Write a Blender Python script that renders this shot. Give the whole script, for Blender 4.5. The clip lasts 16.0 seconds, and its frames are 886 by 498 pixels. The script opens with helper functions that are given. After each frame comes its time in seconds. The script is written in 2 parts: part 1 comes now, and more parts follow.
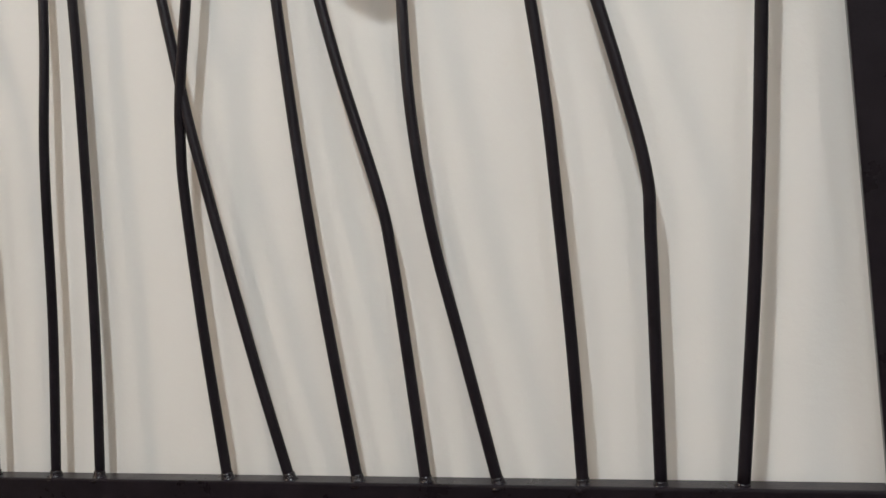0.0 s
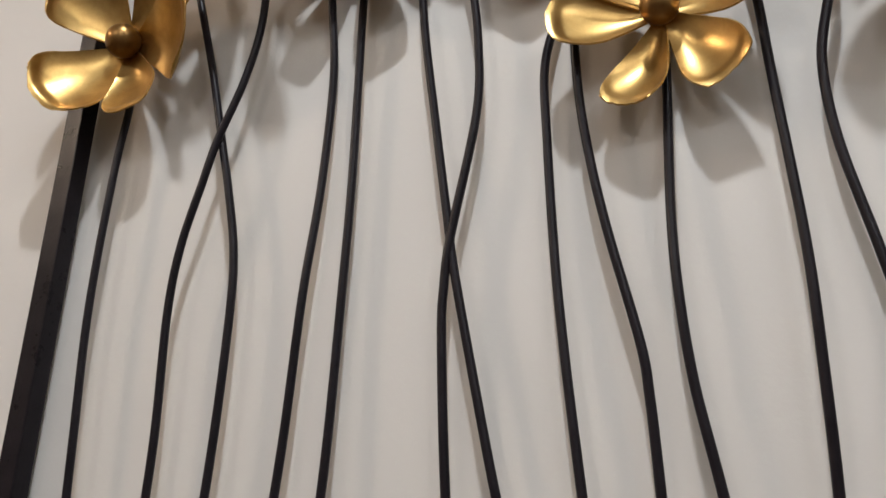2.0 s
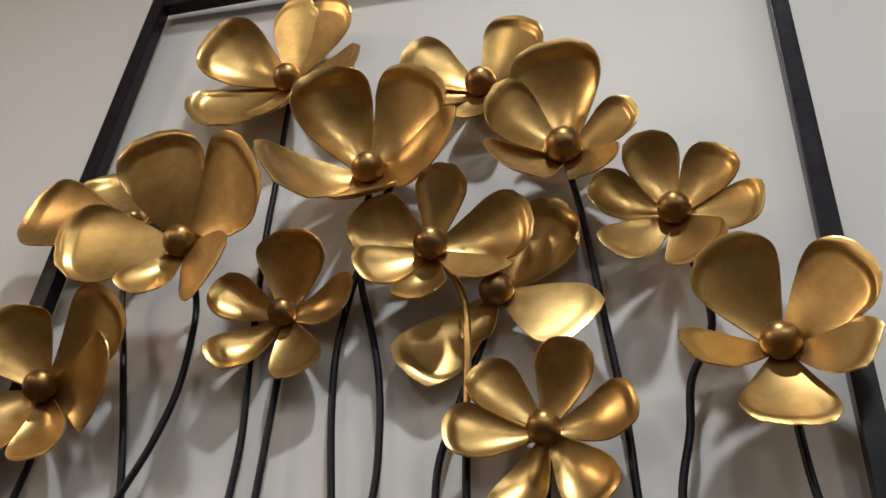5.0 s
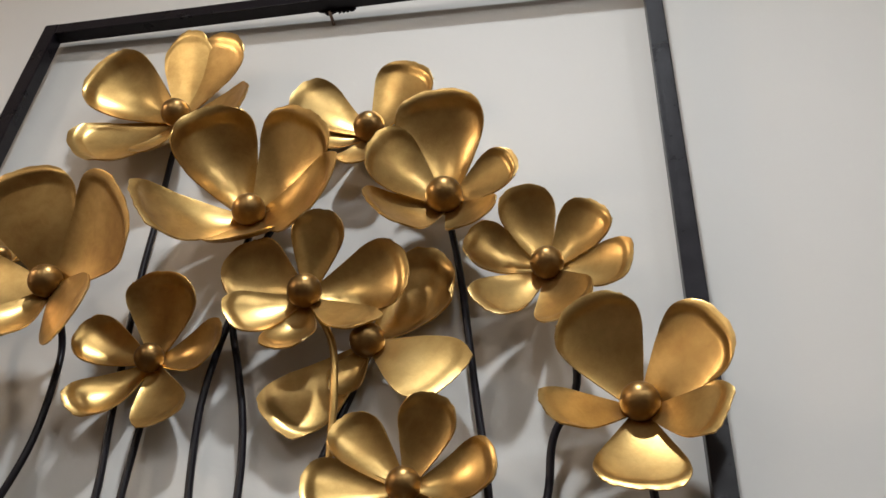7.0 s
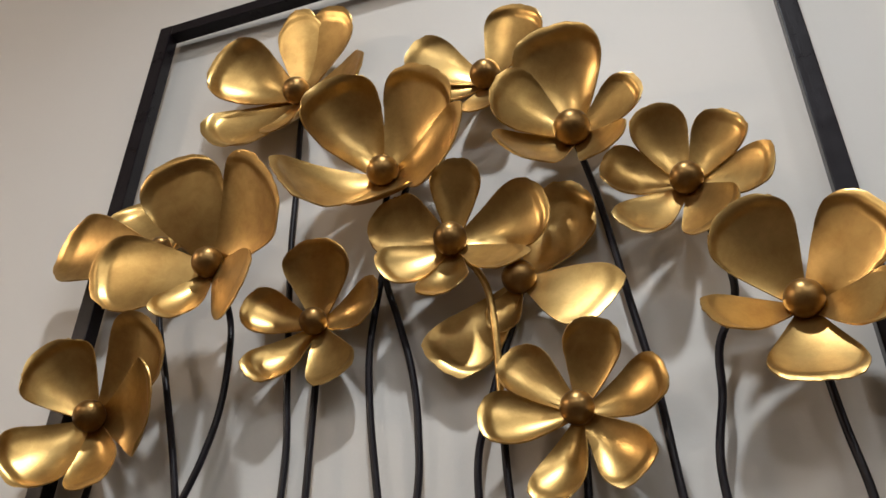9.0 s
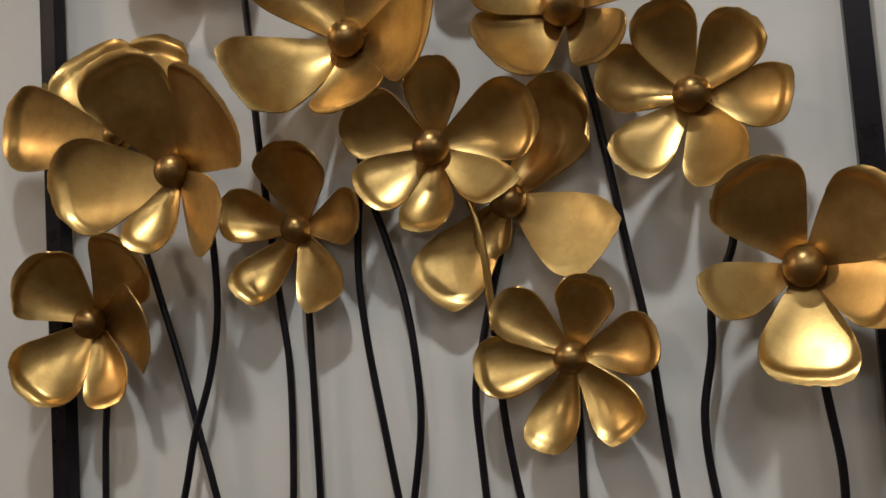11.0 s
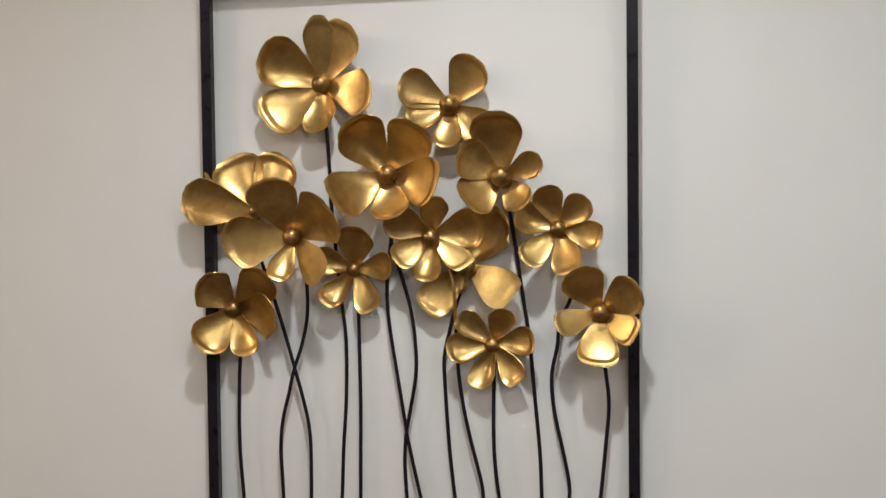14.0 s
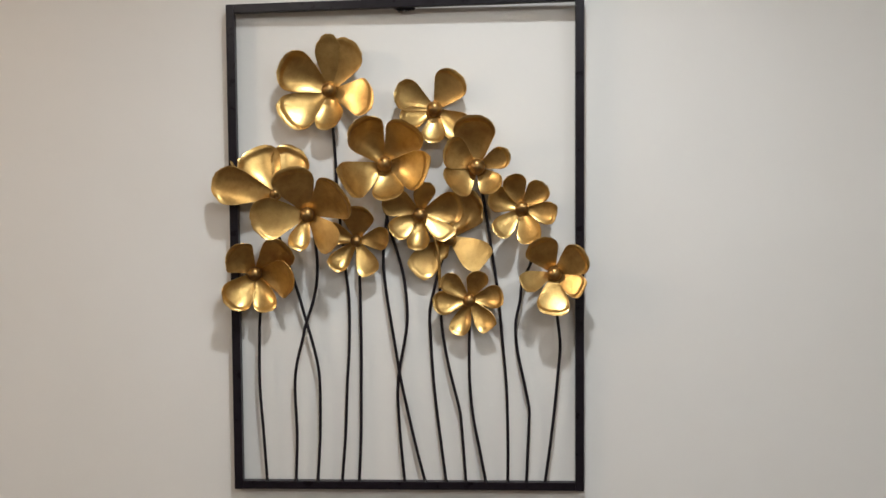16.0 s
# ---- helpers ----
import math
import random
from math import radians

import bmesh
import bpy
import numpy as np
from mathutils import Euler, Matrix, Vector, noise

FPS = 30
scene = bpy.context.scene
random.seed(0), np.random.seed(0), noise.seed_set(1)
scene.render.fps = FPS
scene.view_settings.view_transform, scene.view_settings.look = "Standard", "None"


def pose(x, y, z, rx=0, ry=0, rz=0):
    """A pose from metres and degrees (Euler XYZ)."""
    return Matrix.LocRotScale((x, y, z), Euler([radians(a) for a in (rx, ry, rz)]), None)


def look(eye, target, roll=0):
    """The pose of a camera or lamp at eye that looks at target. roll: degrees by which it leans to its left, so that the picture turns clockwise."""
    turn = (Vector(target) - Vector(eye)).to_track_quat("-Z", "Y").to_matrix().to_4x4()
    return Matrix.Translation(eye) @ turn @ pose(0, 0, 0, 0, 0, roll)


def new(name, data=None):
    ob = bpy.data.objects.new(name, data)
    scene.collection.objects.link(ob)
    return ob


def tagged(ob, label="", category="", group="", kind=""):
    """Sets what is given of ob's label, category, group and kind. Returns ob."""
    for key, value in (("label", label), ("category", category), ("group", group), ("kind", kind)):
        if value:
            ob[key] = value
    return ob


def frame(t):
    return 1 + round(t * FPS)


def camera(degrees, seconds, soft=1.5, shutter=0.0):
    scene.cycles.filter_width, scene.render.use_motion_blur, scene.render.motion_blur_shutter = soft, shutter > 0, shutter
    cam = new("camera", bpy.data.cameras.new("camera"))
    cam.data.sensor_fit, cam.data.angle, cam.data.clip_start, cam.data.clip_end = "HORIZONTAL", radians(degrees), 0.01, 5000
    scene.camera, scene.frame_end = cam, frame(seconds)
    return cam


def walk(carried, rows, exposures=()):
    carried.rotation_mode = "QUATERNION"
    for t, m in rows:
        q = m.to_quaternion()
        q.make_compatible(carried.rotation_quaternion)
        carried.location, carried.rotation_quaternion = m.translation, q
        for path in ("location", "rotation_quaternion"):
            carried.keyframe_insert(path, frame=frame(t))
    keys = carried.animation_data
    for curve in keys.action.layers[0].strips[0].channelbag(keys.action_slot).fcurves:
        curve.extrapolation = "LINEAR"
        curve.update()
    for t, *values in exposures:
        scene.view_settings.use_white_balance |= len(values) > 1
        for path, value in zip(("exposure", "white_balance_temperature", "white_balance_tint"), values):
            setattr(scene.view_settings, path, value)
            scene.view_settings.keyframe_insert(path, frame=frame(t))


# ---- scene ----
cam = camera(50.84, 16.0, soft=1.5)
PATH = [
    (0, (0.2779, -0.4226, 1.2726), (-0.4651, 1.4343, 1.2667), -4.80),
    (0.5, (0.2542, -0.4348, 1.2205), (-0.5418, 1.3999, 1.2360), -4.76),
    (1, (0.2146, -0.4505, 1.1834), (-0.6026, 1.3546, 1.4550), -2.98),
    (1.5, (0.1994, -0.4655, 1.1613), (-0.6009, 1.2906, 1.6864), 0.74),
    (2, (0.1657, -0.4952, 1.1757), (-0.5251, 1.2516, 1.8625), 2.41),
    (2.5, (0.1548, -0.5179, 1.1867), (-0.4786, 1.1839, 2.0251), 2.46),
    (3, (0.1601, -0.5471, 1.1861), (-0.4187, 1.1279, 2.1129), 2.68),
    (3.5, (0.1748, -0.5460, 1.1940), (-0.3916, 1.0751, 2.2193), 3.98),
    (4, (0.1770, -0.5637, 1.2030), (-0.3372, 1.0185, 2.3130), 3.76),
    (4.5, (0.1787, -0.5650, 1.2071), (-0.2986, 0.9912, 2.3692), 4.67),
    (5, (0.1869, -0.5688, 1.2207), (-0.2566, 0.9633, 2.4274), 5.41),
    (7.5, (0.2340, -0.5667, 1.2418), (-0.0640, 0.9595, 2.4995), 3.87),
    (8, (0.2178, -0.5680, 1.2335), (-0.1266, 0.9713, 2.4631), 2.17),
    (8.5, (0.2038, -0.5705, 1.2242), (-0.2255, 0.9560, 2.4430), 1.42),
    (9, (0.2024, -0.5735, 1.2159), (-0.3226, 0.9441, 2.4079), 1.09),
    (11.5, (0.2564, -0.7144, 1.5728), (-0.3921, 1.1775, 1.5640), -4.06),
    (12, (0.3180, -0.8793, 1.6025), (-0.3378, 1.0089, 1.5340), -2.55),
    (12.5, (0.3414, -1.0147, 1.6461), (-0.2895, 0.8805, 1.5453), -0.80),
    (13, (0.2840, -1.1411, 1.6681), (-0.1662, 0.8043, 1.5556), -0.69),
    (13.5, (0.2570, -1.2489, 1.6645), (-0.0923, 0.7195, 1.6059), -0.04),
    (14, (0.2587, -1.3152, 1.6706), (-0.0758, 0.6552, 1.5951), -0.48),
    (14.5, (0.2592, -1.3926, 1.6624), (-0.0134, 0.5886, 1.6403), 0.41),
    (15, (0.2760, -1.4881, 1.6559), (0.0068, 0.4932, 1.6104), 0.14),
    (15.5, (0.2288, -1.5815, 1.6647), (-0.0014, 0.4030, 1.5722), 0.76),
    (16, (0.1389, -1.6569, 1.6705), (0.0478, 0.3378, 1.5571), -0.29),
]
EXPOSURES = [(0, 0.20, 6410, 9), (0.5, 0.22, 6420, 11), (1, 0.21, 6420, 11), (1.5, 0.12, 6420, 10), (2, 0.04, 6440, 12), (2.5, -0.20, 6540, 14), (3.5, -0.38, 6600, 14), (4.5, -0.43, 6480, 12), (5, -0.40, 6350, 11), (7.5, -0.18, 6340, 10), (9, -0.26, 6460, 11), (11.5, -0.76, 6560, 10), (12, -0.42, 6480, 10), (12.5, -0.18, 6400, 9), (13.5, -0.08, 6320, 9), (16, 0.02, 6330, 9)]
walk(cam, [(t, look(e, g, r)) for t, e, g, r in PATH], EXPOSURES)

# ---------------------------------------------------------------- light
world = bpy.data.worlds.new("room_air")
world.use_nodes = True
world.node_tree.nodes["Background"].inputs[0].default_value = (0.9, 0.92, 1.0, 1)
world.node_tree.nodes["Background"].inputs[1].default_value = 0.02
scene.world = world


def unseen_lamp(x, y, watts, colour, radius, degrees=130):
    """An unseen lamp below the ceiling that shines straight down in a wide soft cone, or all round at 180 degrees."""
    lamp = bpy.data.lights.new("unseen_ceiling_lamp", "SPOT" if degrees < 180 else "POINT")
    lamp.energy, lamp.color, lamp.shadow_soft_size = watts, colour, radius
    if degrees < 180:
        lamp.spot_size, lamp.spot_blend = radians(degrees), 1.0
    ob = new("unseen_ceiling_lamp", lamp)
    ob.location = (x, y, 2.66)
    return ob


# main lamp, out of view, placed by the shadows on the wall
unseen_lamp(0.151, -0.762, 66, (0.95, 1.0, 1.03), 0.04)
# added fill lamps at chosen spots: even out the wall, warmer on the left
unseen_lamp(0.55, -2.50, 30, (0.95, 0.98, 1.0), 0.14, 180)
unseen_lamp(1.45, -2.00, 30, (0.95, 0.98, 1.0), 0.14, 180)
unseen_lamp(2.00, -1.70, 11, (0.98, 1.0, 0.95), 0.14, 180)
unseen_lamp(-2.20, -1.30, 66, (1.0, 0.79, 0.60), 0.14, 180)
unseen_lamp(-0.90, -2.60, 32, (1.0, 0.92, 0.82), 0.14, 180)



# ---------------------------------------------------------------- materials
def material(name):
    m = bpy.data.materials.new(name)
    m.use_nodes = True
    t = m.node_tree
    return m, t, t.nodes["Principled BSDF"]


def node(t, kind, **values):
    n = t.nodes.new(kind)
    for key, value in values.items():
        n.inputs[key.replace("_", " ")].default_value = value
    return n


def ramp(t, source, stops):
    r = t.nodes.new("ShaderNodeValToRGB")
    while len(r.color_ramp.elements) < len(stops):
        r.color_ramp.elements.new(0.5)
    for e, (p, c) in zip(r.color_ramp.elements, stops):
        e.position, e.color = p, (*c, 1)
    t.links.new(source, r.inputs[0])
    return r.outputs[0]


def spread(t, source, low, high):
    r = t.nodes.new("ShaderNodeMapRange")
    r.inputs["To Min"].default_value, r.inputs["To Max"].default_value = low, high
    t.links.new(source, r.inputs["Value"])
    return r.outputs["Result"]


def bumped(t, shader, source, strength, distance):
    b = node(t, "ShaderNodeBump", Strength=strength, Distance=distance)
    t.links.new(source, b.inputs["Height"])
    t.links.new(b.outputs[0], shader.inputs["Normal"])


def gold_material(name, dark, mid, bright, rough, scale=1.0, relief=0.10):
    m, t, s = material(name)
    co = t.nodes.new("ShaderNodeTexCoord")
    info = t.nodes.new("ShaderNodeObjectInfo")
    broad = node(t, "ShaderNodeTexNoise", Scale=24.0 * scale, Detail=5.0, Roughness=0.62)
    rub = node(t, "ShaderNodeTexNoise", Scale=95.0 * scale, Detail=6.0, Roughness=0.7, Distortion=0.6)
    fine = node(t, "ShaderNodeTexNoise", Scale=520.0, Detail=3.0, Roughness=0.6)
    shift = node(t, "ShaderNodeVectorMath")
    shift.operation = "ADD"
    t.links.new(co.outputs["Object"], shift.inputs[0])
    t.links.new(info.outputs["Random"], shift.inputs[1])
    for n in (broad, rub, fine):
        t.links.new(shift.outputs[0], n.inputs["Vector"])
    tone = node(t, "ShaderNodeMath")
    tone.operation = "MULTIPLY_ADD"
    t.links.new(rub.outputs[0], tone.inputs[0])
    tone.inputs[1].default_value = 0.30
    t.links.new(spread(t, broad.outputs[0], -0.02, 0.74), tone.inputs[2])
    t.links.new(ramp(t, tone.outputs[0], [(0.28, dark), (0.5, mid), (0.76, bright)]), s.inputs["Base Color"])
    t.links.new(spread(t, rub.outputs[0], rough + 0.10, rough - 0.06), s.inputs["Roughness"])
    s.inputs["Metallic"].default_value = 0.92
    bumped(t, s, fine.outputs[0], relief, 0.0006)
    return m


GOLD = gold_material("brushed_antique_gold", (0.365, 0.208, 0.065), (0.545, 0.345, 0.117), (0.75, 0.515, 0.202), 0.31)
GOLD_EDGE = gold_material("worn_gold_edge", (0.33, 0.19, 0.058), (0.58, 0.37, 0.125), (0.90, 0.70, 0.36), 0.34, 4.0, 0.25)
GOLD_BALL = gold_material("dark_antique_gold", (0.18, 0.098, 0.032), (0.28, 0.160, 0.055), (0.41, 0.250, 0.092), 0.32, 2.0, 0.16)


def black_material(name, rough, bump):
    m, t, s = material(name)
    co = t.nodes.new("ShaderNodeTexCoord")
    broad = node(t, "ShaderNodeTexNoise", Scale=45.0, Detail=6.0, Roughness=0.65)
    fine = node(t, "ShaderNodeTexNoise", Scale=600.0, Detail=2.0)
    for n in (broad, fine):
        t.links.new(co.outputs["Object"], n.inputs["Vector"])
    t.links.new(ramp(t, broad.outputs[0], [(0.3, (0.0075, 0.0056, 0.0078)), (0.7, (0.0130, 0.0100, 0.0135))]), s.inputs["Base Color"])
    t.links.new(spread(t, broad.outputs[0], rough - 0.10, rough + 0.14), s.inputs["Roughness"])
    s.inputs["Specular IOR Level"].default_value = 0.17
    bumped(t, s, fine.outputs[0], bump, 0.0005)
    return m


BLACK = black_material("black_painted_steel", 0.28, 0.22)
BLACK_ROD = black_material("black_painted_rod", 0.32, 0.08)
WELD = black_material("black_painted_weld", 0.22, 0.10)
WELD.node_tree.nodes["Principled BSDF"].inputs["Specular IOR Level"].default_value = 0.35


def paint_material(name, low, high, grain):
    m, t, s = material(name)
    co = t.nodes.new("ShaderNodeTexCoord")
    broad = node(t, "ShaderNodeTexNoise", Scale=2.2, Detail=4.0, Roughness=0.55)
    fine = node(t, "ShaderNodeTexNoise", Scale=260.0, Detail=4.0, Roughness=0.6)
    for n in (broad, fine):
        t.links.new(co.outputs["Object"], n.inputs["Vector"])
    t.links.new(ramp(t, broad.outputs[0], [(0.3, low), (0.7, high)]), s.inputs["Base Color"])
    t.links.new(spread(t, fine.outputs[0], 0.5, 0.7), s.inputs["Roughness"])
    s.inputs["Specular IOR Level"].default_value = 0.3
    bumped(t, s, fine.outputs[0], grain, 0.0012)
    return m


WALL = paint_material("warm_grey_wall_paint", (0.665, 0.640, 0.600), (0.695, 0.672, 0.637), 0.09)
CEILING = paint_material("white_ceiling_paint", (0.76, 0.75, 0.73), (0.80, 0.79, 0.77), 0.15)
FLOOR = paint_material("brown_floor", (0.07, 0.047, 0.032), (0.11, 0.076, 0.052), 0.10)
STEEL, _t, _s = material("zinc_steel")
_n = node(_t, "ShaderNodeTexNoise", Scale=300.0, Detail=3.0)
_t.links.new(ramp(_t, _n.outputs[0], [(0.3, (0.16, 0.10, 0.075)), (0.7, (0.30, 0.22, 0.17))]), _s.inputs["Base Color"])
_s.inputs["Metallic"].default_value, _s.inputs["Roughness"].default_value = 0.8, 0.45


# ---------------------------------------------------------------- mesh helpers
def part(name, bm, mat, parent=None, label="", smooth=True):
    """Links a bmesh as one mesh object under a thing or a part."""
    bmesh.ops.recalc_face_normals(bm, faces=bm.faces)
    me = bpy.data.meshes.new(name)
    for f in bm.faces:
        f.smooth = smooth
    bm.to_mesh(me)
    bm.free()
    me.materials.append(mat)
    ob = new(name, me)
    if parent:
        ob.parent = parent
    if label:
        tagged(ob, label)
    return ob


def box(lo, hi, bevel=0.0, segments=2):
    bm = bmesh.new()
    bmesh.ops.create_cube(bm, size=1)
    for v in bm.verts:
        v.co = Vector([lo[i] + (v.co[i] + 0.5) * (hi[i] - lo[i]) for i in range(3)])
    if bevel:
        bmesh.ops.bevel(bm, geom=bm.edges[:], offset=bevel, segments=segments, profile=0.6, affect="EDGES")
    return bm


def smooth_line(points, steps=9):
    """A Catmull-Rom line through the points."""
    p = [Vector(q) for q in points]
    p = [p[0] * 2 - p[1], *p, p[-1] * 2 - p[-2]]
    out = []
    for a, b, c, d in zip(p, p[1:], p[2:], p[3:]):
        for k in range(steps):
            u = k / steps
            out.append(0.5 * (2 * b + (c - a) * u + (2 * a - 5 * b + 4 * c - d) * u * u + (3 * b - a - 3 * c + d) * u ** 3))
    return out + [p[-2]]


def tube(bm, line, radius, sides=12):
    """A round rod along the line, with closed ends."""
    rings = []
    for i, q in enumerate(line):
        along = (line[min(i + 1, len(line) - 1)] - line[max(i - 1, 0)]).normalized()
        side = along.cross(Vector((0, 1, 0))).normalized()
        up = side.cross(along)
        r = radius(i / (len(line) - 1)) if callable(radius) else radius
        rings.append([bm.verts.new(q + r * (math.cos(a) * side + math.sin(a) * up)) for a in (2 * math.pi * k / sides for k in range(sides))])
    for one, two in zip(rings, rings[1:]):
        for k in range(sides):
            bm.faces.new((one[k], one[(k + 1) % sides], two[(k + 1) % sides], two[k]))
    bm.faces.new(rings[0])
    bm.faces.new(rings[-1][::-1])


# ---------------------------------------------------------------- the room
XL, XR, YB, ZT = -3.4, 3.4, -5.2, 2.70
WALL_Y = -0.018


def structure(name, bm, mat, label, category):
    return tagged(part(name, bm, mat, smooth=False), label, category, kind="structure")


structure("wall_north", box((XL, WALL_Y, 0), (XR, 0.12, ZT)), WALL, "plain warm grey painted wall behind the metal flowers", "wall")
structure("wall_south", box((XL, YB - 0.12, 0), (XR, YB, ZT)), WALL, "plain warm grey painted wall across the room", "wall")
structure("wall_west", box((XL - 0.12, YB - 0.12, 0), (XL, 0.12, ZT)), WALL, "plain warm grey painted side wall", "wall")
structure("wall_east", box((XR, YB - 0.12, 0), (XR + 0.12, 0.12, ZT)), WALL, "plain warm grey painted side wall", "wall")
structure("floor", box((XL - 0.12, YB - 0.12, -0.1), (XR + 0.12, 0.12, 0)), FLOOR, "plain brown floor of the room", "floor")
structure("ceiling", box((XL - 0.12, YB - 0.12, ZT), (XR + 0.12, 0.12, ZT + 0.1)), CEILING, "plain white painted ceiling", "ceiling")

# ---------------------------------------------------------------- the wall art: frame
HALF, BAR, DEEP, FRONT = 0.310, 0.0150, 0.0142, -0.0365
RISE, LEAN, TILT = 0.0120, 0.0100, 0.0040  # the top stands off the wall a little, most at the far corner, which is also a little higher
Z0, Z1 = 1.1495, 2.0035
BACK = FRONT + DEEP

art = tagged(new("wall_art"), "black metal frame with welded gold metal flowers, hung on the wall", "wall art")
art.location = (0, FRONT, Z0)


def art_part(name, bm, mat, parent=None, label="", smooth=True):
    """A part of the wall art, modelled in the room's coordinates."""
    origin = Vector((0, FRONT, Z0))
    if parent:
        origin = Vector(parent["base"])
    centre = sum((v.co for v in bm.verts), Vector()) / len(bm.verts)
    for v in bm.verts:
        v.co -= centre
    ob = part(name, bm, mat, parent or art, label, smooth)
    ob.location = centre - origin
    ob["base"] = tuple(centre)
    return ob


def rail(name, lo, hi, label):
    bm = box(lo, hi, 0.0011, 2)
    for v in bm.verts:
        across, up = (v.co.x + HALF) / (2 * HALF), (v.co.z - Z0) / (Z1 - Z0)
        v.co += Vector((-0.0030 * up + 0.0010 * (1 - up), -LEAN * up, RISE * up + 0.0015 * (1 - up))) * across
        v.co.y -= TILT * up
    art_part(name, bm, BLACK, label=label, smooth=False)


rail("side_rail", (-HALF, FRONT, Z0), (-HALF + BAR, BACK, Z1), "upright black painted steel bar")
rail("side_rail", (HALF - BAR, FRONT, Z0), (HALF, BACK, Z1), "upright black painted steel bar")
rail("top_rail", (-HALF + BAR, FRONT + 0.0003, Z1 - BAR), (HALF - BAR, BACK - 0.0003, Z1), "black painted steel bar along the top")
rail("bottom_rail", (-HALF + BAR, FRONT + 0.0003, Z0 + 0.0006), (HALF - BAR, BACK - 0.0003, Z0 + BAR), "black painted steel bar along the bottom")

# the toothed hanger behind the top bar, and the nail that it hangs on
bm = bmesh.new()
zt = Z1 - BAR + RISE / 2
outline = [(-0.019, zt + 0.006), (-0.019, zt - 0.0005), (-0.013, zt - 0.0030), (-0.009, zt - 0.0075), (-0.004, zt - 0.0058), (0.000, zt - 0.0030)]
for k in range(4):
    outline += [(0.001 + 0.004 * k, zt - 0.0030), (0.003 + 0.004 * k, zt - 0.0066 + 0.0007 * k)]
outline += [(0.0175, zt - 0.0030), (0.019, zt - 0.0005), (0.019, zt + 0.006)]
hang = BACK - TILT - LEAN / 2
near = [bm.verts.new((x, hang - 0.0008, z)) for x, z in outline]
far = [bm.verts.new((x, hang + 0.0006, z)) for x, z in outline]
bm.faces.new(near)
bm.faces.new(far[::-1])
for k in range(len(outline)):
    j = (k + 1) % len(outline)
    bm.faces.new((near[k], far[k], far[j], near[j]))
art_part("hanger", bm, BLACK, label="small toothed metal hanger under the top bar", smooth=False)

bm = bmesh.new()
tube(bm, [Vector((-0.006, y, zt - 0.0050 + 0.10 * (y - WALL_Y))) for y in (WALL_Y + 0.02, WALL_Y, hang - 0.001, hang - 0.0035)], 0.0016, 10)
tube(bm, [Vector((-0.006, y, zt - 0.0062)) for y in (hang - 0.0035, hang - 0.0048)], 0.0034, 14)
tagged(part("nail", bm, STEEL), "small brown steel nail in the wall behind the frame", "nail")


# ---------------------------------------------------------------- stems
def stem(points, end, gilt=9.0, radius=0.0027, weld=1.0):
    """A bent rod from the bottom bar up through the points to the back of its flower. gilt: the height above which gold paint covers it."""
    line = [Vector(p) for p in points] + [Vector(end)]
    foot = points[0][0]
    bm = bmesh.new()
    tube(bm, smooth_line(line), radius)
    for f in bm.faces:
        f.material_index = int(f.calc_center_median().z > gilt)
    rod = art_part("stem", bm, BLACK_ROD, label="thin bent black steel rod" + (" with a gold top" if gilt < 9 else ""))
    rod.data.materials.append(GOLD)
    # the weld at its foot: a small uneven flare with a few drops
    bm = bmesh.new()
    rng = random.Random(int(foot * 1000) + 900)
    tilt = (line[1] - line[0]).normalized()
    base = line[0] + Vector((0, 0, 0.0014))
    grow = weld * rng.uniform(0.7, 1.0)
    tube(bm, [base + tilt * 0.0055 * grow * k / 5 for k in range(6)], lambda u: radius * 1.08 + 0.0026 * grow * (1 - u) ** 2.2, 14)
    for k in range(rng.randint(1, 3)):
        a = rng.uniform(math.pi, 2 * math.pi)
        at = base + Vector((0.0040 * math.cos(a), 0.0034 * math.sin(a), 0.0012)) * grow
        drop = bmesh.ops.create_icosphere(bm, subdivisions=2, radius=rng.uniform(0.0011, 0.0020))["verts"]
        for v in drop:
            v.co = Vector((v.co.x, v.co.y, v.co.z * 0.8)) + at
    for v in bm.verts:
        v.co += 0.0007 * noise.noise_vector(v.co * 520)
    art_part("weld_bead", bm, WELD, rod, "shiny lump of weld")
    return rod


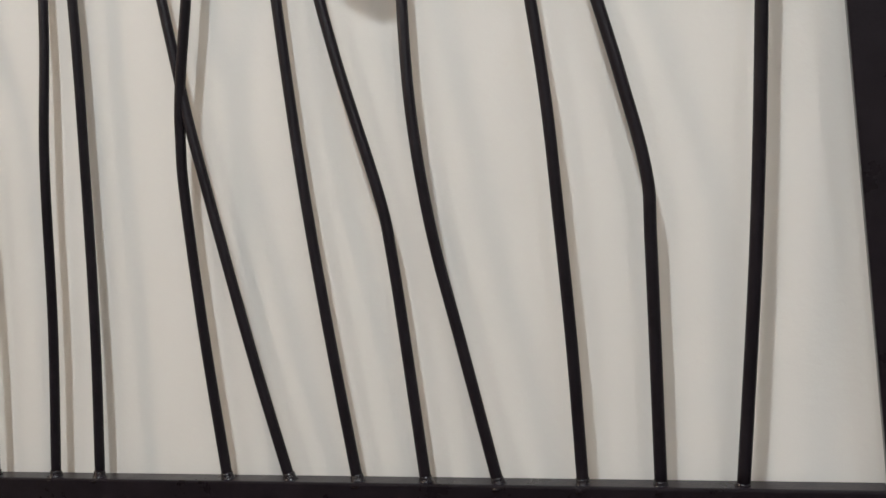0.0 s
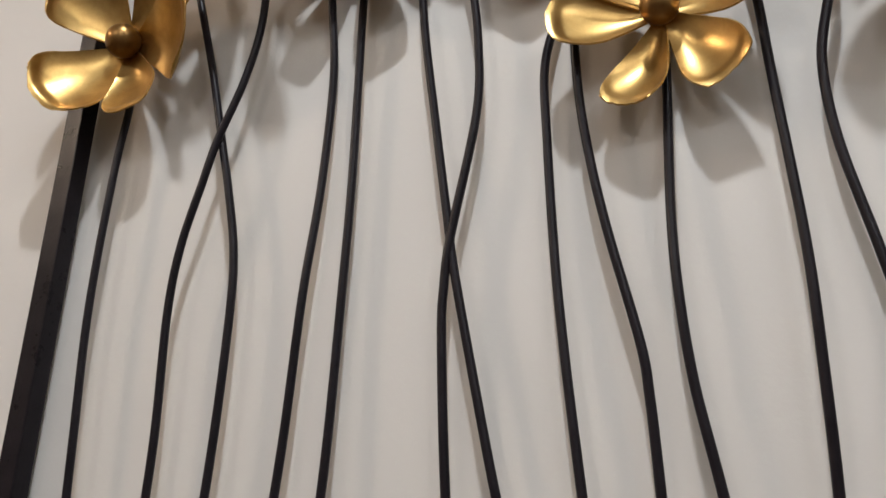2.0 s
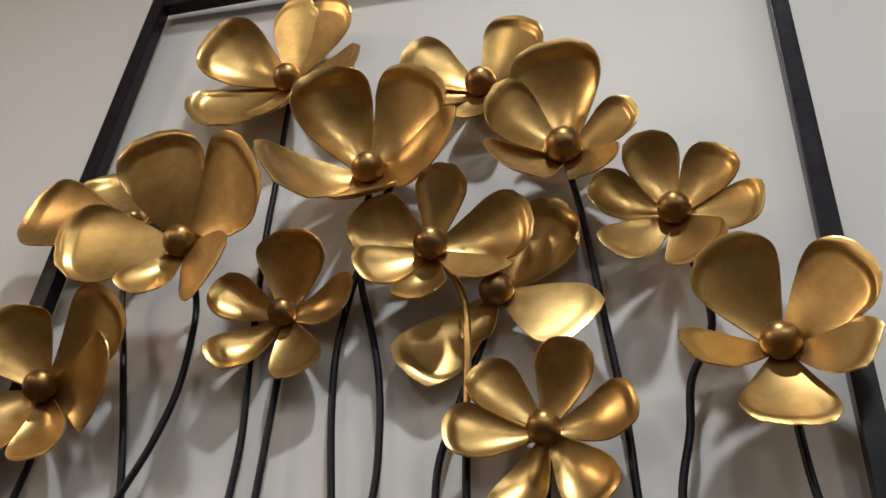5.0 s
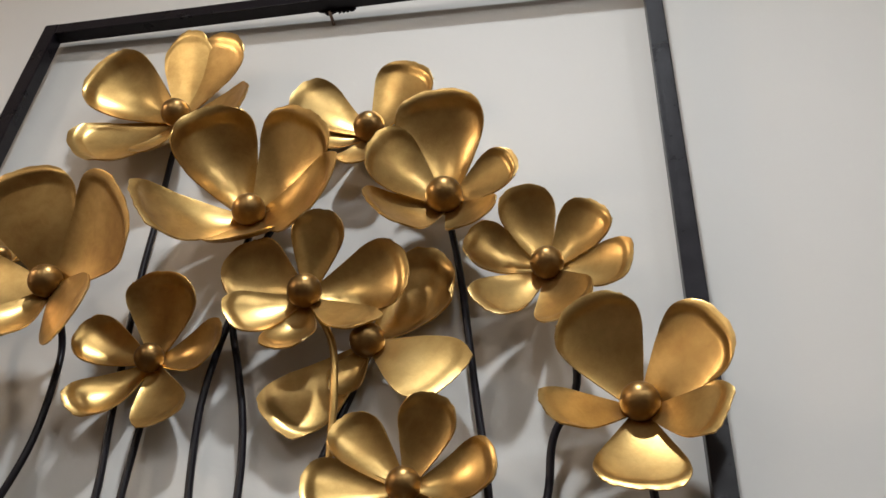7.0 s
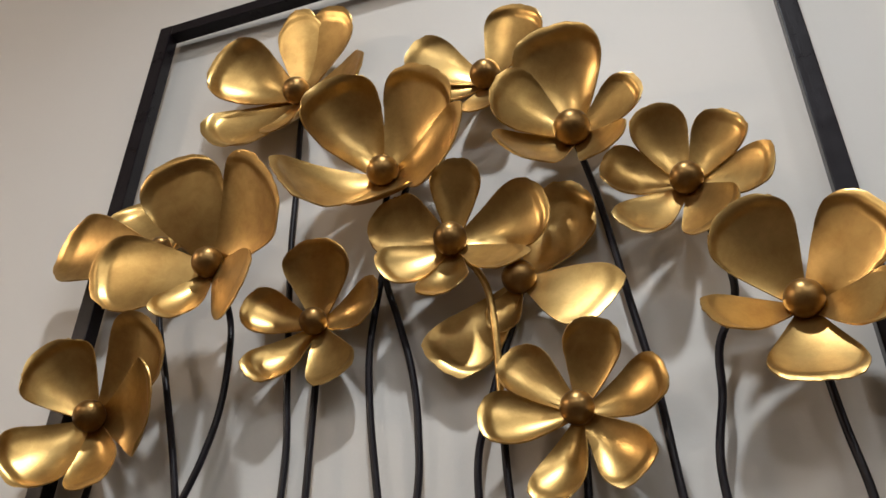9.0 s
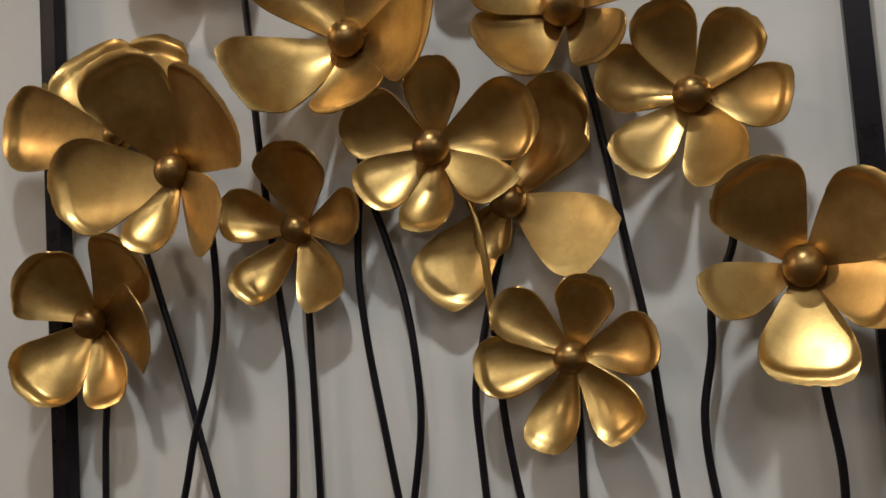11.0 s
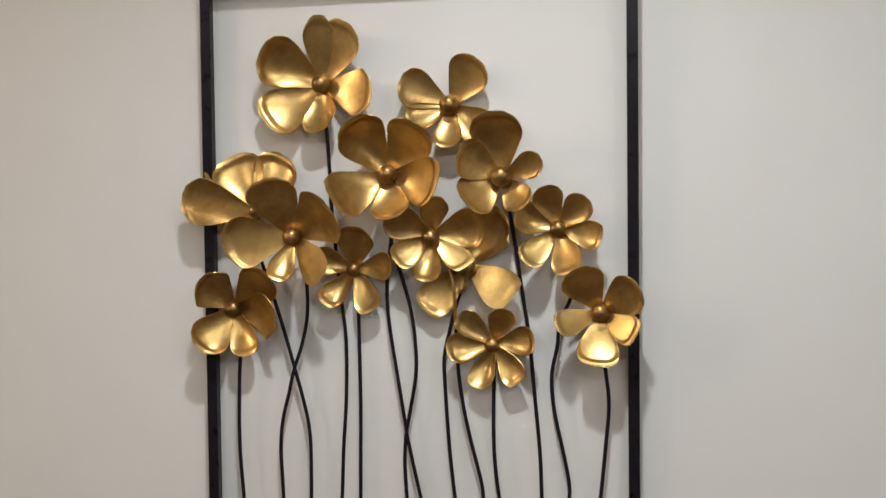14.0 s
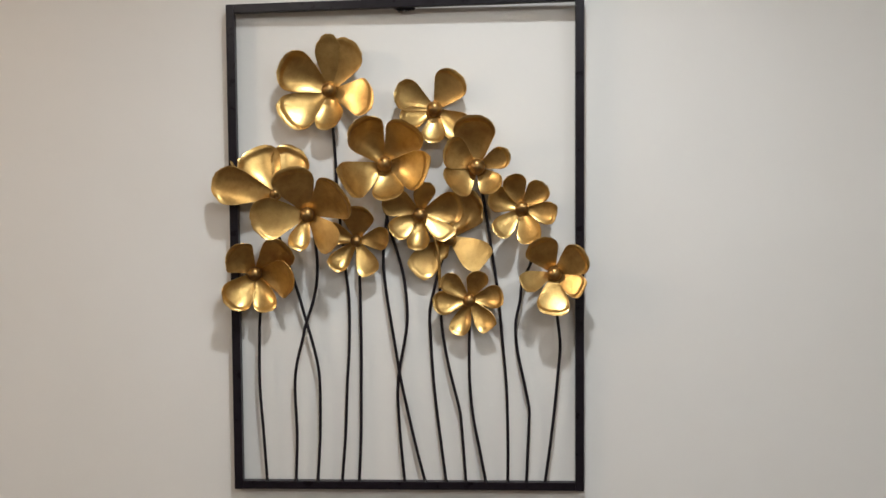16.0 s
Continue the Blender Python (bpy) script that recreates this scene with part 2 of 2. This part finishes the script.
# ---------------------------------------------------------------- flowers
def petal_mesh(base, tip, facing, half, twist, slant, cup, belly, blunt, lip, seed):
    """A pressed sheet-metal petal from base to tip: narrow foot, spoon-shaped dish, and a raised lip round the broad end."""
    rng = random.Random(seed)
    axis = tip - base
    length = axis.length
    a = axis.normalized()
    n = (facing - facing.dot(a) * a).normalized()
    n = Matrix.Rotation(radians(-twist), 3, a) @ n
    s = a.cross(n)
    rows, cols = 36, 28
    ph = [rng.uniform(0, 6.28) for _ in range(6)]
    ragged = rng.uniform(0.2, 1.0)
    dent = rng.uniform(0.3, 1.0)
    bowl = rng.uniform(-0.02, 0.08)
    wedge, power = 1.26, 2.9
    grid = []
    for i in range(rows + 1):
        u = 1 - (1 - i / rows) ** 1.35
        k = min(1.0, u / 0.76)
        w = half * (0.14 + 0.86 * (wedge * k - (wedge - 1) * k ** (wedge / (wedge - 1))))
        if u > 0.76:
            w *= 1 - 0.20 * ((u - 0.76) / 0.24) ** 2.0
        g = min(1.0, max(0.0, (u - 0.25) / 0.35))
        g = g * g * (3 - 2 * g)
        line = []
        for j in range(cols + 1):
            v = math.sin(math.pi / 2 * (-1 + 2 * j / cols))
            end = u ** 3
            edge = ragged * (0.0045 * math.sin(9 * v + ph[0]) + 0.0035 * math.sin(17 * v + ph[1]) + 0.0018 * math.sin(43 * v + ph[5])) * u ** 12
            x = length * (u - blunt * end * abs(v) ** power + slant * v * end + edge)
            y = w * v * (1 + 0.012 * ragged * math.sin(15 * u + ph[2]) * abs(v) ** 8 * g)
            z = -belly * length * math.sin(math.pi * u ** 0.9) * (1 - 0.5 * v * v)
            z += cup * w * abs(v) ** 2.3 * min(1.0, 0.25 + 1.1 * u)
            z -= bowl * half * (1 - v * v) * math.sin(math.pi * u ** 0.8)
            q = (max(0.0, (u - 0.4) / 0.6) ** 4 + (0.8 * abs(v) * g) ** 4) ** 0.25
            k = min(1.0, max(0.0, (q - 0.73) / 0.18))
            k = k * k * (3 - 2 * k) - 0.3 * max(0.0, (q - 0.88) / 0.12) ** 2
            z += lip * length * (k - u * u * (1 - v ** 4) - 0.35 * v ** 4 * k)
            z += dent * 0.006 * length * (math.sin(2.6 * v + ph[3]) * u * u + 0.6 * math.sin(5 * u + 3 * v + ph[4]))
            spot = base + x * a + y * s + z * n
            gap = WALL_Y - 0.0035 - spot.y
            spot.y = WALL_Y - 0.0035 - (gap + math.hypot(gap, 0.0025)) / 2  # bent flat where it meets the wall
            line.append(spot)
        grid.append(line)
    bm = bmesh.new()
    thick = 0.0011
    front, back = [], []
    for i in range(rows + 1):
        f, b = [], []
        for j in range(cols + 1):
            du = grid[min(i + 1, rows)][j] - grid[max(i - 1, 0)][j]
            dv = grid[i][min(j + 1, cols)] - grid[i][max(j - 1, 0)]
            nn = du.cross(dv).normalized()
            if nn.dot(n) < 0:
                nn = -nn
            f.append(bm.verts.new(grid[i][j]))
            b.append(bm.verts.new(grid[i][j] - nn * thick))
        front.append(f)
        back.append(b)
    for i in range(rows):
        for j in range(cols):
            face = bm.faces.new((front[i][j], front[i][j + 1], front[i + 1][j + 1], front[i + 1][j]))
            if i == rows - 1 or (i > 10 and j in (0, 1, cols - 2, cols - 1)):
                face.material_index = 1  # paint rubbed off along the rim
            bm.faces.new((back[i][j], back[i + 1][j], back[i + 1][j + 1], back[i][j + 1]))
    rim = [(0, j) for j in range(cols)] + [(i, cols) for i in range(rows)] + [(rows, j) for j in range(cols, 0, -1)] + [(i, 0) for i in range(rows, 0, -1)]
    for p, q in zip(rim, rim[1:] + rim[:1]):
        face = bm.faces.new((front[p[0]][p[1]], back[p[0]][p[1]], back[q[0]][q[1]], front[q[0]][q[1]]))
        face.material_index = 1
        for side in (front, back):
            e = bm.edges.get((side[p[0]][p[1]], side[q[0]][q[1]]))
            e.smooth = False
    return bm


def flower(centre, ball, facing, petals, label, seed):
    """petals: rows of the tip's offset from the bead (x, y, z) and the half width in mm, the twist in degrees, and the slant of the tip,
    the cup across, the belly along, the bluntness of the end and the rise of the lip in hundredths."""
    c = Vector(centre)
    facing = Vector(facing).normalized()
    root = c - facing * ball * 0.75
    bm = bmesh.new()
    bmesh.ops.create_cone(bm, cap_ends=True, segments=20, radius1=0.0045, radius2=0.0095, depth=0.007)
    turn = facing.to_track_quat("Z", "Y").to_matrix().to_4x4()
    bm.transform(Matrix.Translation(root - facing * 0.004) @ turn)
    head = art_part("flower", bm, GOLD, label=label)
    bm = bmesh.new()
    bmesh.ops.create_uvsphere(bm, u_segments=32, v_segments=20, radius=ball)
    bm.transform(Matrix.Translation(c))
    art_part("flower_center", bm, GOLD_BALL, head, "round dark gold bead")
    for k, (x, y, z, half, twist, slant, cup, belly, blunt, lip) in enumerate(petals):
        tip = Vector((x, y, z)) * 0.001
        side = (tip - tip.dot(facing) * facing).normalized()
        base = root + side * 0.002 + facing * (0.0012 * (k % 2))
        bm = petal_mesh(base, c + tip, facing, half * 0.001, twist, slant * 0.01, cup * 0.01, belly * 0.01, blunt * 0.01, lip * 0.01, seed * 17 + k)
        art_part("petal", bm, GOLD, head).data.materials.append(GOLD_EDGE)
    back = root - facing * 0.006
    back.y = min(back.y, WALL_Y - 0.0035)
    return back


FIVE, SIX = "gold metal flower with five cupped petals", "gold metal flower with six cupped petals"
r1 = flower((-0.1316, -0.0374, 1.8551), 0.0132, (0.003, -0.997, 0.079), [
    (1.9, -20, 93.2, 23.4, -5, 1.1, -4, 0, 18, 1),
    (-80.3, -26, 44.1, 35.7, 7.1, 1.4, 11.1, 13.2, 10.8, 4.9),
    (-79.2, -14.8, -51.2, 34.9, -2.3, 2.5, 1.5, 9.3, 7.4, 4.2),
    (4.1, -22.8, -68, 26.4, -16.5, 6.2, 18.1, 6.8, 12.3, 2.1),
    (80.5, -31.8, -19.2, 32.6, -3.6, 6.1, -9.9, 4.8, 17.1, 1.4),
    (42.2, -21.5, 82, 33.4, 4, -0.4, -3, 1, 14.6, 2)], SIX, 1)
r2 = flower((0.0513, -0.0338, 1.8212), 0.0136, (-0.066, -0.998, -0.025), [
    (-65.8, -19.8, 32, 27.2, -10.4, 1.6, 12.5, 7.9, 11.3, 2),
    (41, -15.2, 60.5, 30.5, 0.8, -1.1, 5.1, 2.7, 12.5, 2.9),
    (57.4, -9.3, -45.1, 25.7, 0.2, -1.2, 22.6, 7, 17.8, 1.4),
    (-2.1, -18.2, -59.2, 20.4, -1.7, -1.2, 10.7, 6.2, 10.3, 2.1),
    (-55.4, -14.6, -21.5, 19.1, -5.5, 6.2, 15.6, 6.9, 12.4, 1.4)], FIVE, 2)
r3 = flower((-0.0357, -0.0413, 1.7264), 0.0136, (0.033, -0.999, 0.006), [
    (-41.9, -47.4, 71.6, 35.1, -12.7, -0.4, 20.1, 13.2, 12.1, 4.9),
    (50.6, -45.3, 63.8, 35.2, -1.8, 1.9, -7.9, 8.3, 9.1, 4.9),
    (-63.6, -59.3, -34.2, 33.8, -1.8, 0.5, -11.9, 10.2, 4.7, 2.8),
    (11.4, -39.7, -61.3, 27.4, -0.4, 0.8, -0.4, 8.5, 9.9, 2.8),
    (76.4, -42.1, -16.3, 34.5, -2.8, -6.6, 8.4, 6.4, 3.5, 2.8)], FIVE, 3)
r4 = flower((0.1246, -0.0507, 1.7205), 0.0145, (0.002, -0.998, 0.062), [
    (-5.9, -32.6, 85.1, 35.1, 5.1, -0.8, 6.5, 10.4, 9.9, 5.9),
    (-53.1, -33.5, 32.4, 27.6, -4.2, 4, 6.2, 7, 10.5, 2.9),
    (-45.4, -30.4, -34.3, 30.1, -0.9, 0, 2.5, 8.1, 8.1, 2.1),
    (32.7, -20.5, -41.6, 22.3, -7.6, -2.2, 8.1, 7.7, 14.5, 1.4),
    (56.1, -14.3, 21.7, 18.5, -8.5, -1.2, 12.9, 1.6, 11.6, 3.9)], FIVE, 4)
r6 = flower((-0.1661, -0.0721, 1.6399), 0.0126, (-0.019, -0.996, -0.084), [
    (-25.7, -41, 78.9, 35.3, -0.2, -1.5, -3.9, -1.6, 8.9, 5.9),
    (70.6, -53.7, 36.9, 41, -6.5, -0.2, -1, 8.4, 9.8, 3.9),
    (-94, -17.9, -9.7, 36.3, -1.6, 2.8, 12.8, -0.2, 13.5, 3.5),
    (-16.4, -21.4, -59.2, 17.7, 11.7, 1.2, 10.8, 9.4, 7.4, 2.1),
    (51.1, -28.6, -54.9, 28.7, -18.9, -2.3, -2.1, -3.1, 7.9, 0.7)], FIVE, 6)
r5 = flower((-0.2240, -0.0600, 1.6760), 0.009, (-0.089, -0.891, 0.445), [
    (-111.5, 5, 22.9, 33.8, 28.5, -1.5, 22, -3, 14, 2),
    (34, 31, 80.6, 36, -6, -5.6, 12, 6.8, 13.9, 5.9),
    (-43, 22, 79.6, 37, -8, 1, 16, 6.1, 12.2, 2.9),
    (-80.2, 26, 63.3, 18, -25, -2.4, 8, 7, 18.6, 2)], "gold metal flower half hidden behind another one", 5)
r7 = flower((-0.0867, -0.0362, 1.5925), 0.0108, (-0.014, -0.998, -0.060), [
    (6.6, -23.1, 60.9, 28.2, -0.2, -0.3, 11.5, 6.1, 14.5, 4.9),
    (-58.6, -10.6, 18.7, 19.7, -8, 2.5, 21, 8.8, 13.8, 2.8),
    (-41.2, -14.7, -47.9, 17.7, 1.9, 0.3, 8.7, 11.2, 6.3, 3.5),
    (26.7, -10.3, -57.8, 19.5, 3, 1.2, 5, 5.6, 4.4, 1.4),
    (57.8, -16, 6.5, 19.9, 6.6, -2, 6.3, 9.2, 7.6, 1.4)], "small gold metal flower with five cupped petals", 7)
r8 = flower((0.0258, -0.0473, 1.6379), 0.0128, (0.045, -0.992, -0.116), [
    (12, -25.5, 55.8, 18.6, -16.4, 1.6, 22.9, 5.3, 11.6, 2),
    (76, -2.1, 17.5, 27.9, -5.5, -2.2, 9, 9.2, 12.7, 2.8),
    (52.5, -11.6, -38.8, 17.9, 25.6, -4.7, 5, 3.3, 2, 1.4),
    (-3.5, -16.8, -59.5, 19, -6.1, 1, 14.2, 12.5, 6, 1.4),
    (-47.5, -15.8, -31.9, 20.2, -3.6, 1.3, 10.6, 6.2, 7.1, 2.1),
    (-61.1, -8.8, 29.8, 26.2, 10.4, -4.3, 4.6, 8.6, 18.5, 2)], SIX, 8)
r9 = flower((0.0760, -0.0419, 1.5963), 0.0126, (0.025, -0.957, -0.289), [
    (52.5, 5, 72.9, 30.2, 18.4, -11.8, 19.2, 13.9, 18.3, 3.9),
    (63.9, -11.1, -40.5, 28.5, 22, -1.4, 7.8, -5, 3.2, 0.7),
    (-61.6, 2, -60.7, 26.3, -11.1, -0.4, -7.2, 10.4, 5.5, 2.8),
    (-21, 9, -36, 12.5, -0.7, 0.1, 23.1, 7, 18.1, 0.7)], "gold metal flower half hidden under another one", 9)
r10 = flower((0.2017, -0.0509, 1.6494), 0.012, (-0.038, -0.999, 0.024), [
    (-18.1, -20.8, 56.4, 20.4, -7, -0.7, 8.1, 11.6, 9.9, 2.9),
    (38.6, -14.2, 40.6, 20.3, -1, 0.4, 16.1, 6, 10.6, 2.9),
    (57.7, -15.5, -11.8, 19.4, -4.5, -1.6, 7.3, 6.2, 4.4, 2.1),
    (15.7, -23.3, -58.8, 22.7, -21.7, -3, 7.5, 2.2, 6.5, 1.4),
    (-44.8, -16.5, -44.4, 19.2, 4, 0.5, 1.7, 5, 6.8, 2.1),
    (-57.1, -9.1, 21.1, 21.7, -6.5, 1, 16.5, 14.5, 11.1, 2)], SIX, 10)
r11 = flower((-0.2657, -0.0432, 1.5355), 0.0126, (0.108, -0.989, -0.097), [
    (-33.4, -36, 45.2, 30.3, -16.2, 1.8, 17.9, 5.9, 19.1, 4.9),
    (65.3, -35.4, 51.4, 30.1, -6.3, -0.4, 7.7, 9.4, 7.2, 2.9),
    (75, -30.3, -12.5, 35.5, -15.1, -7, 1.7, 9.7, 16.6, 1.4),
    (25.4, -13.6, -64.9, 21.1, -2.9, -3.1, 7.9, 9, 8, 2.1),
    (-41.1, -27.2, -54.6, 29.1, 7.9, -0.4, 16.6, 7.5, 14.2, 4.2)], FIVE, 11)
r12 = flower((0.1103, -0.0408, 1.4889), 0.0114, (-0.055, -0.998, -0.006), [
    (-45.9, -6.4, 41.9, 18.1, -9.3, 0.3, 24.7, 2.9, 11.1, 2),
    (20.2, -20.7, 51.8, 18.3, -11, 0.3, 14.4, 7.8, 9.9, 2.9),
    (58.6, -15.3, 10, 19.9, 7.2, 1.2, 6.3, 11.4, 7, 3.5),
    (37.4, -5.3, -50.1, 19.1, -11.1, -0.2, 17.1, 9.5, 3.3, 2.1),
    (-22.9, -2.5, -60.1, 17.5, -9.7, 1.1, 4.8, 13.7, 7.7, 1.4),
    (-62.9, -10.4, -5.6, 20.4, -7.7, 0.8, 16.9, 6.1, 9.9, 3.5)], SIX, 12)
r13 = flower((0.2573, -0.0519, 1.5362), 0.0126, (-0.011, -0.999, -0.035), [
    (-32.7, -29.4, 59.5, 28.8, 1.8, 0.7, 3.2, 4.2, 11.9, 3.9),
    (49.5, -38.9, 36.9, 27.4, 8.1, -0.7, 2.1, -0.9, 9.3, 4.9),
    (46.3, -33.4, -25.5, 20.2, 1.9, 0.5, 0, -2.1, 3.3, 2.8),
    (-4, -25.7, -68.4, 27.6, 0.5, -1.9, -1.4, 6.5, 5.7, 4.2),
    (-57.8, -26.8, -16.4, 18.6, -18, 0.6, 1.9, 1.8, 6, 1.4)], FIVE, 13)

stem([(-0.2515, -0.0325, 1.162), (-0.2566, -0.0344, 1.254), (-0.2617, -0.0352, 1.340), (-0.2606, -0.0350, 1.436), (-0.2580, -0.0337, 1.490)], r11)
stem([(-0.1997, -0.0316, 1.162), (-0.1965, -0.0337, 1.249), (-0.1988, -0.0355, 1.330), (-0.1950, -0.0368, 1.374), (-0.1844, -0.0381, 1.416), (-0.1772, -0.0376, 1.447), (-0.1638, -0.0359, 1.489), (-0.1569, -0.0340, 1.530), (-0.1580, -0.0324, 1.575), (-0.1640, -0.0309, 1.612)], r6)
stem([(-0.1606, -0.0323, 1.162), (-0.1553, -0.0334, 1.245), (-0.1545, -0.0333, 1.328), (-0.1574, -0.0333, 1.370), (-0.1669, -0.0338, 1.413), (-0.1759, -0.0336, 1.445), (-0.1915, -0.0331, 1.501), (-0.2127, -0.0327, 1.568), (-0.2323, -0.0324, 1.630)], r5)
stem([(-0.1170, -0.0317, 1.162), (-0.1101, -0.0316, 1.248), (-0.1060, -0.0319, 1.337), (-0.1022, -0.0280, 1.410), (-0.1026, -0.0245, 1.490), (-0.1090, -0.0245, 1.550), (-0.1208, -0.0245, 1.670), (-0.1240, -0.0245, 1.735), (-0.1291, -0.0245, 1.815)], r1)
stem([(-0.0865, -0.0317, 1.162), (-0.0827, -0.0301, 1.245), (-0.0819, -0.0283, 1.333), (-0.0811, -0.0281, 1.410), (-0.0824, -0.0287, 1.517)], r7)
stem([(-0.0051, -0.0311, 1.162), (-0.0121, -0.0315, 1.239), (-0.0163, -0.0319, 1.308), (-0.0161, -0.0320, 1.335), (-0.0132, -0.0322, 1.365), (0.0003, -0.0322, 1.442), (0.0000, -0.0321, 1.492), (-0.0063, -0.0319, 1.538), (-0.0184, -0.0316, 1.582), (-0.0309, -0.0314, 1.622), (-0.0372, -0.0312, 1.670)], r3)
stem([(0.0315, -0.0309, 1.162), (0.0154, -0.0309, 1.226), (0.0008, -0.0309, 1.291), (-0.0109, -0.0310, 1.346), (-0.0164, -0.0311, 1.380), (-0.0267, -0.0312, 1.445), (-0.0365, -0.0313, 1.510), (-0.0402, -0.0315, 1.560), (-0.0362, -0.0314, 1.612), (-0.0282, -0.0314, 1.665), (-0.0190, -0.0314, 1.706), (-0.0090, -0.0290, 1.744), (0.0000, -0.0255, 1.788), (0.0160, -0.0235, 1.811)], r2)
stem([(0.0687, -0.0317, 1.162), (0.0596, -0.0311, 1.233), (0.0519, -0.0291, 1.295), (0.0463, -0.0271, 1.350), (0.0420, -0.0270, 1.420), (0.0408, -0.0281, 1.468), (0.0479, -0.0250, 1.505), (0.0570, -0.0232, 1.540), (0.0675, -0.0240, 1.575)], r9)
stem([(0.1034, -0.0311, 1.162), (0.0987, -0.0309, 1.230), (0.0955, -0.0309, 1.270), (0.0917, -0.0311, 1.298), (0.0764, -0.0316, 1.360), (0.0674, -0.0320, 1.405), (0.0614, -0.0320, 1.450), (0.0591, -0.0365, 1.510), (0.0580, -0.0450, 1.560), (0.0500, -0.0435, 1.598)], r8, gilt=1.508)
stem([(0.1391, -0.0317, 1.162), (0.1270, -0.0325, 1.227), (0.1172, -0.0322, 1.277), (0.1119, -0.0319, 1.325), (0.1098, -0.0290, 1.370), (0.1102, -0.0245, 1.435)], r12)
stem([(0.1770, -0.0319, 1.162), (0.1777, -0.0337, 1.223), (0.1768, -0.0343, 1.280), (0.1745, -0.0338, 1.344), (0.1661, -0.0329, 1.438), (0.1609, -0.0324, 1.498), (0.1500, -0.0321, 1.571), (0.1375, -0.0319, 1.656)], r4)
stem([(0.2100, -0.0318, 1.162), (0.2143, -0.0323, 1.265), (0.2147, -0.0320, 1.297), (0.2067, -0.0310, 1.340), (0.1944, -0.0307, 1.399), (0.1913, -0.0314, 1.446), (0.1991, -0.0326, 1.488), (0.2028, -0.0341, 1.522), (0.2192, -0.0358, 1.567)], r10)
stem([(0.2426, -0.0316, 1.162), (0.2557, -0.0319, 1.264), (0.2648, -0.0319, 1.355), (0.2688, -0.0319, 1.410), (0.2633, -0.0318, 1.465)], r13)
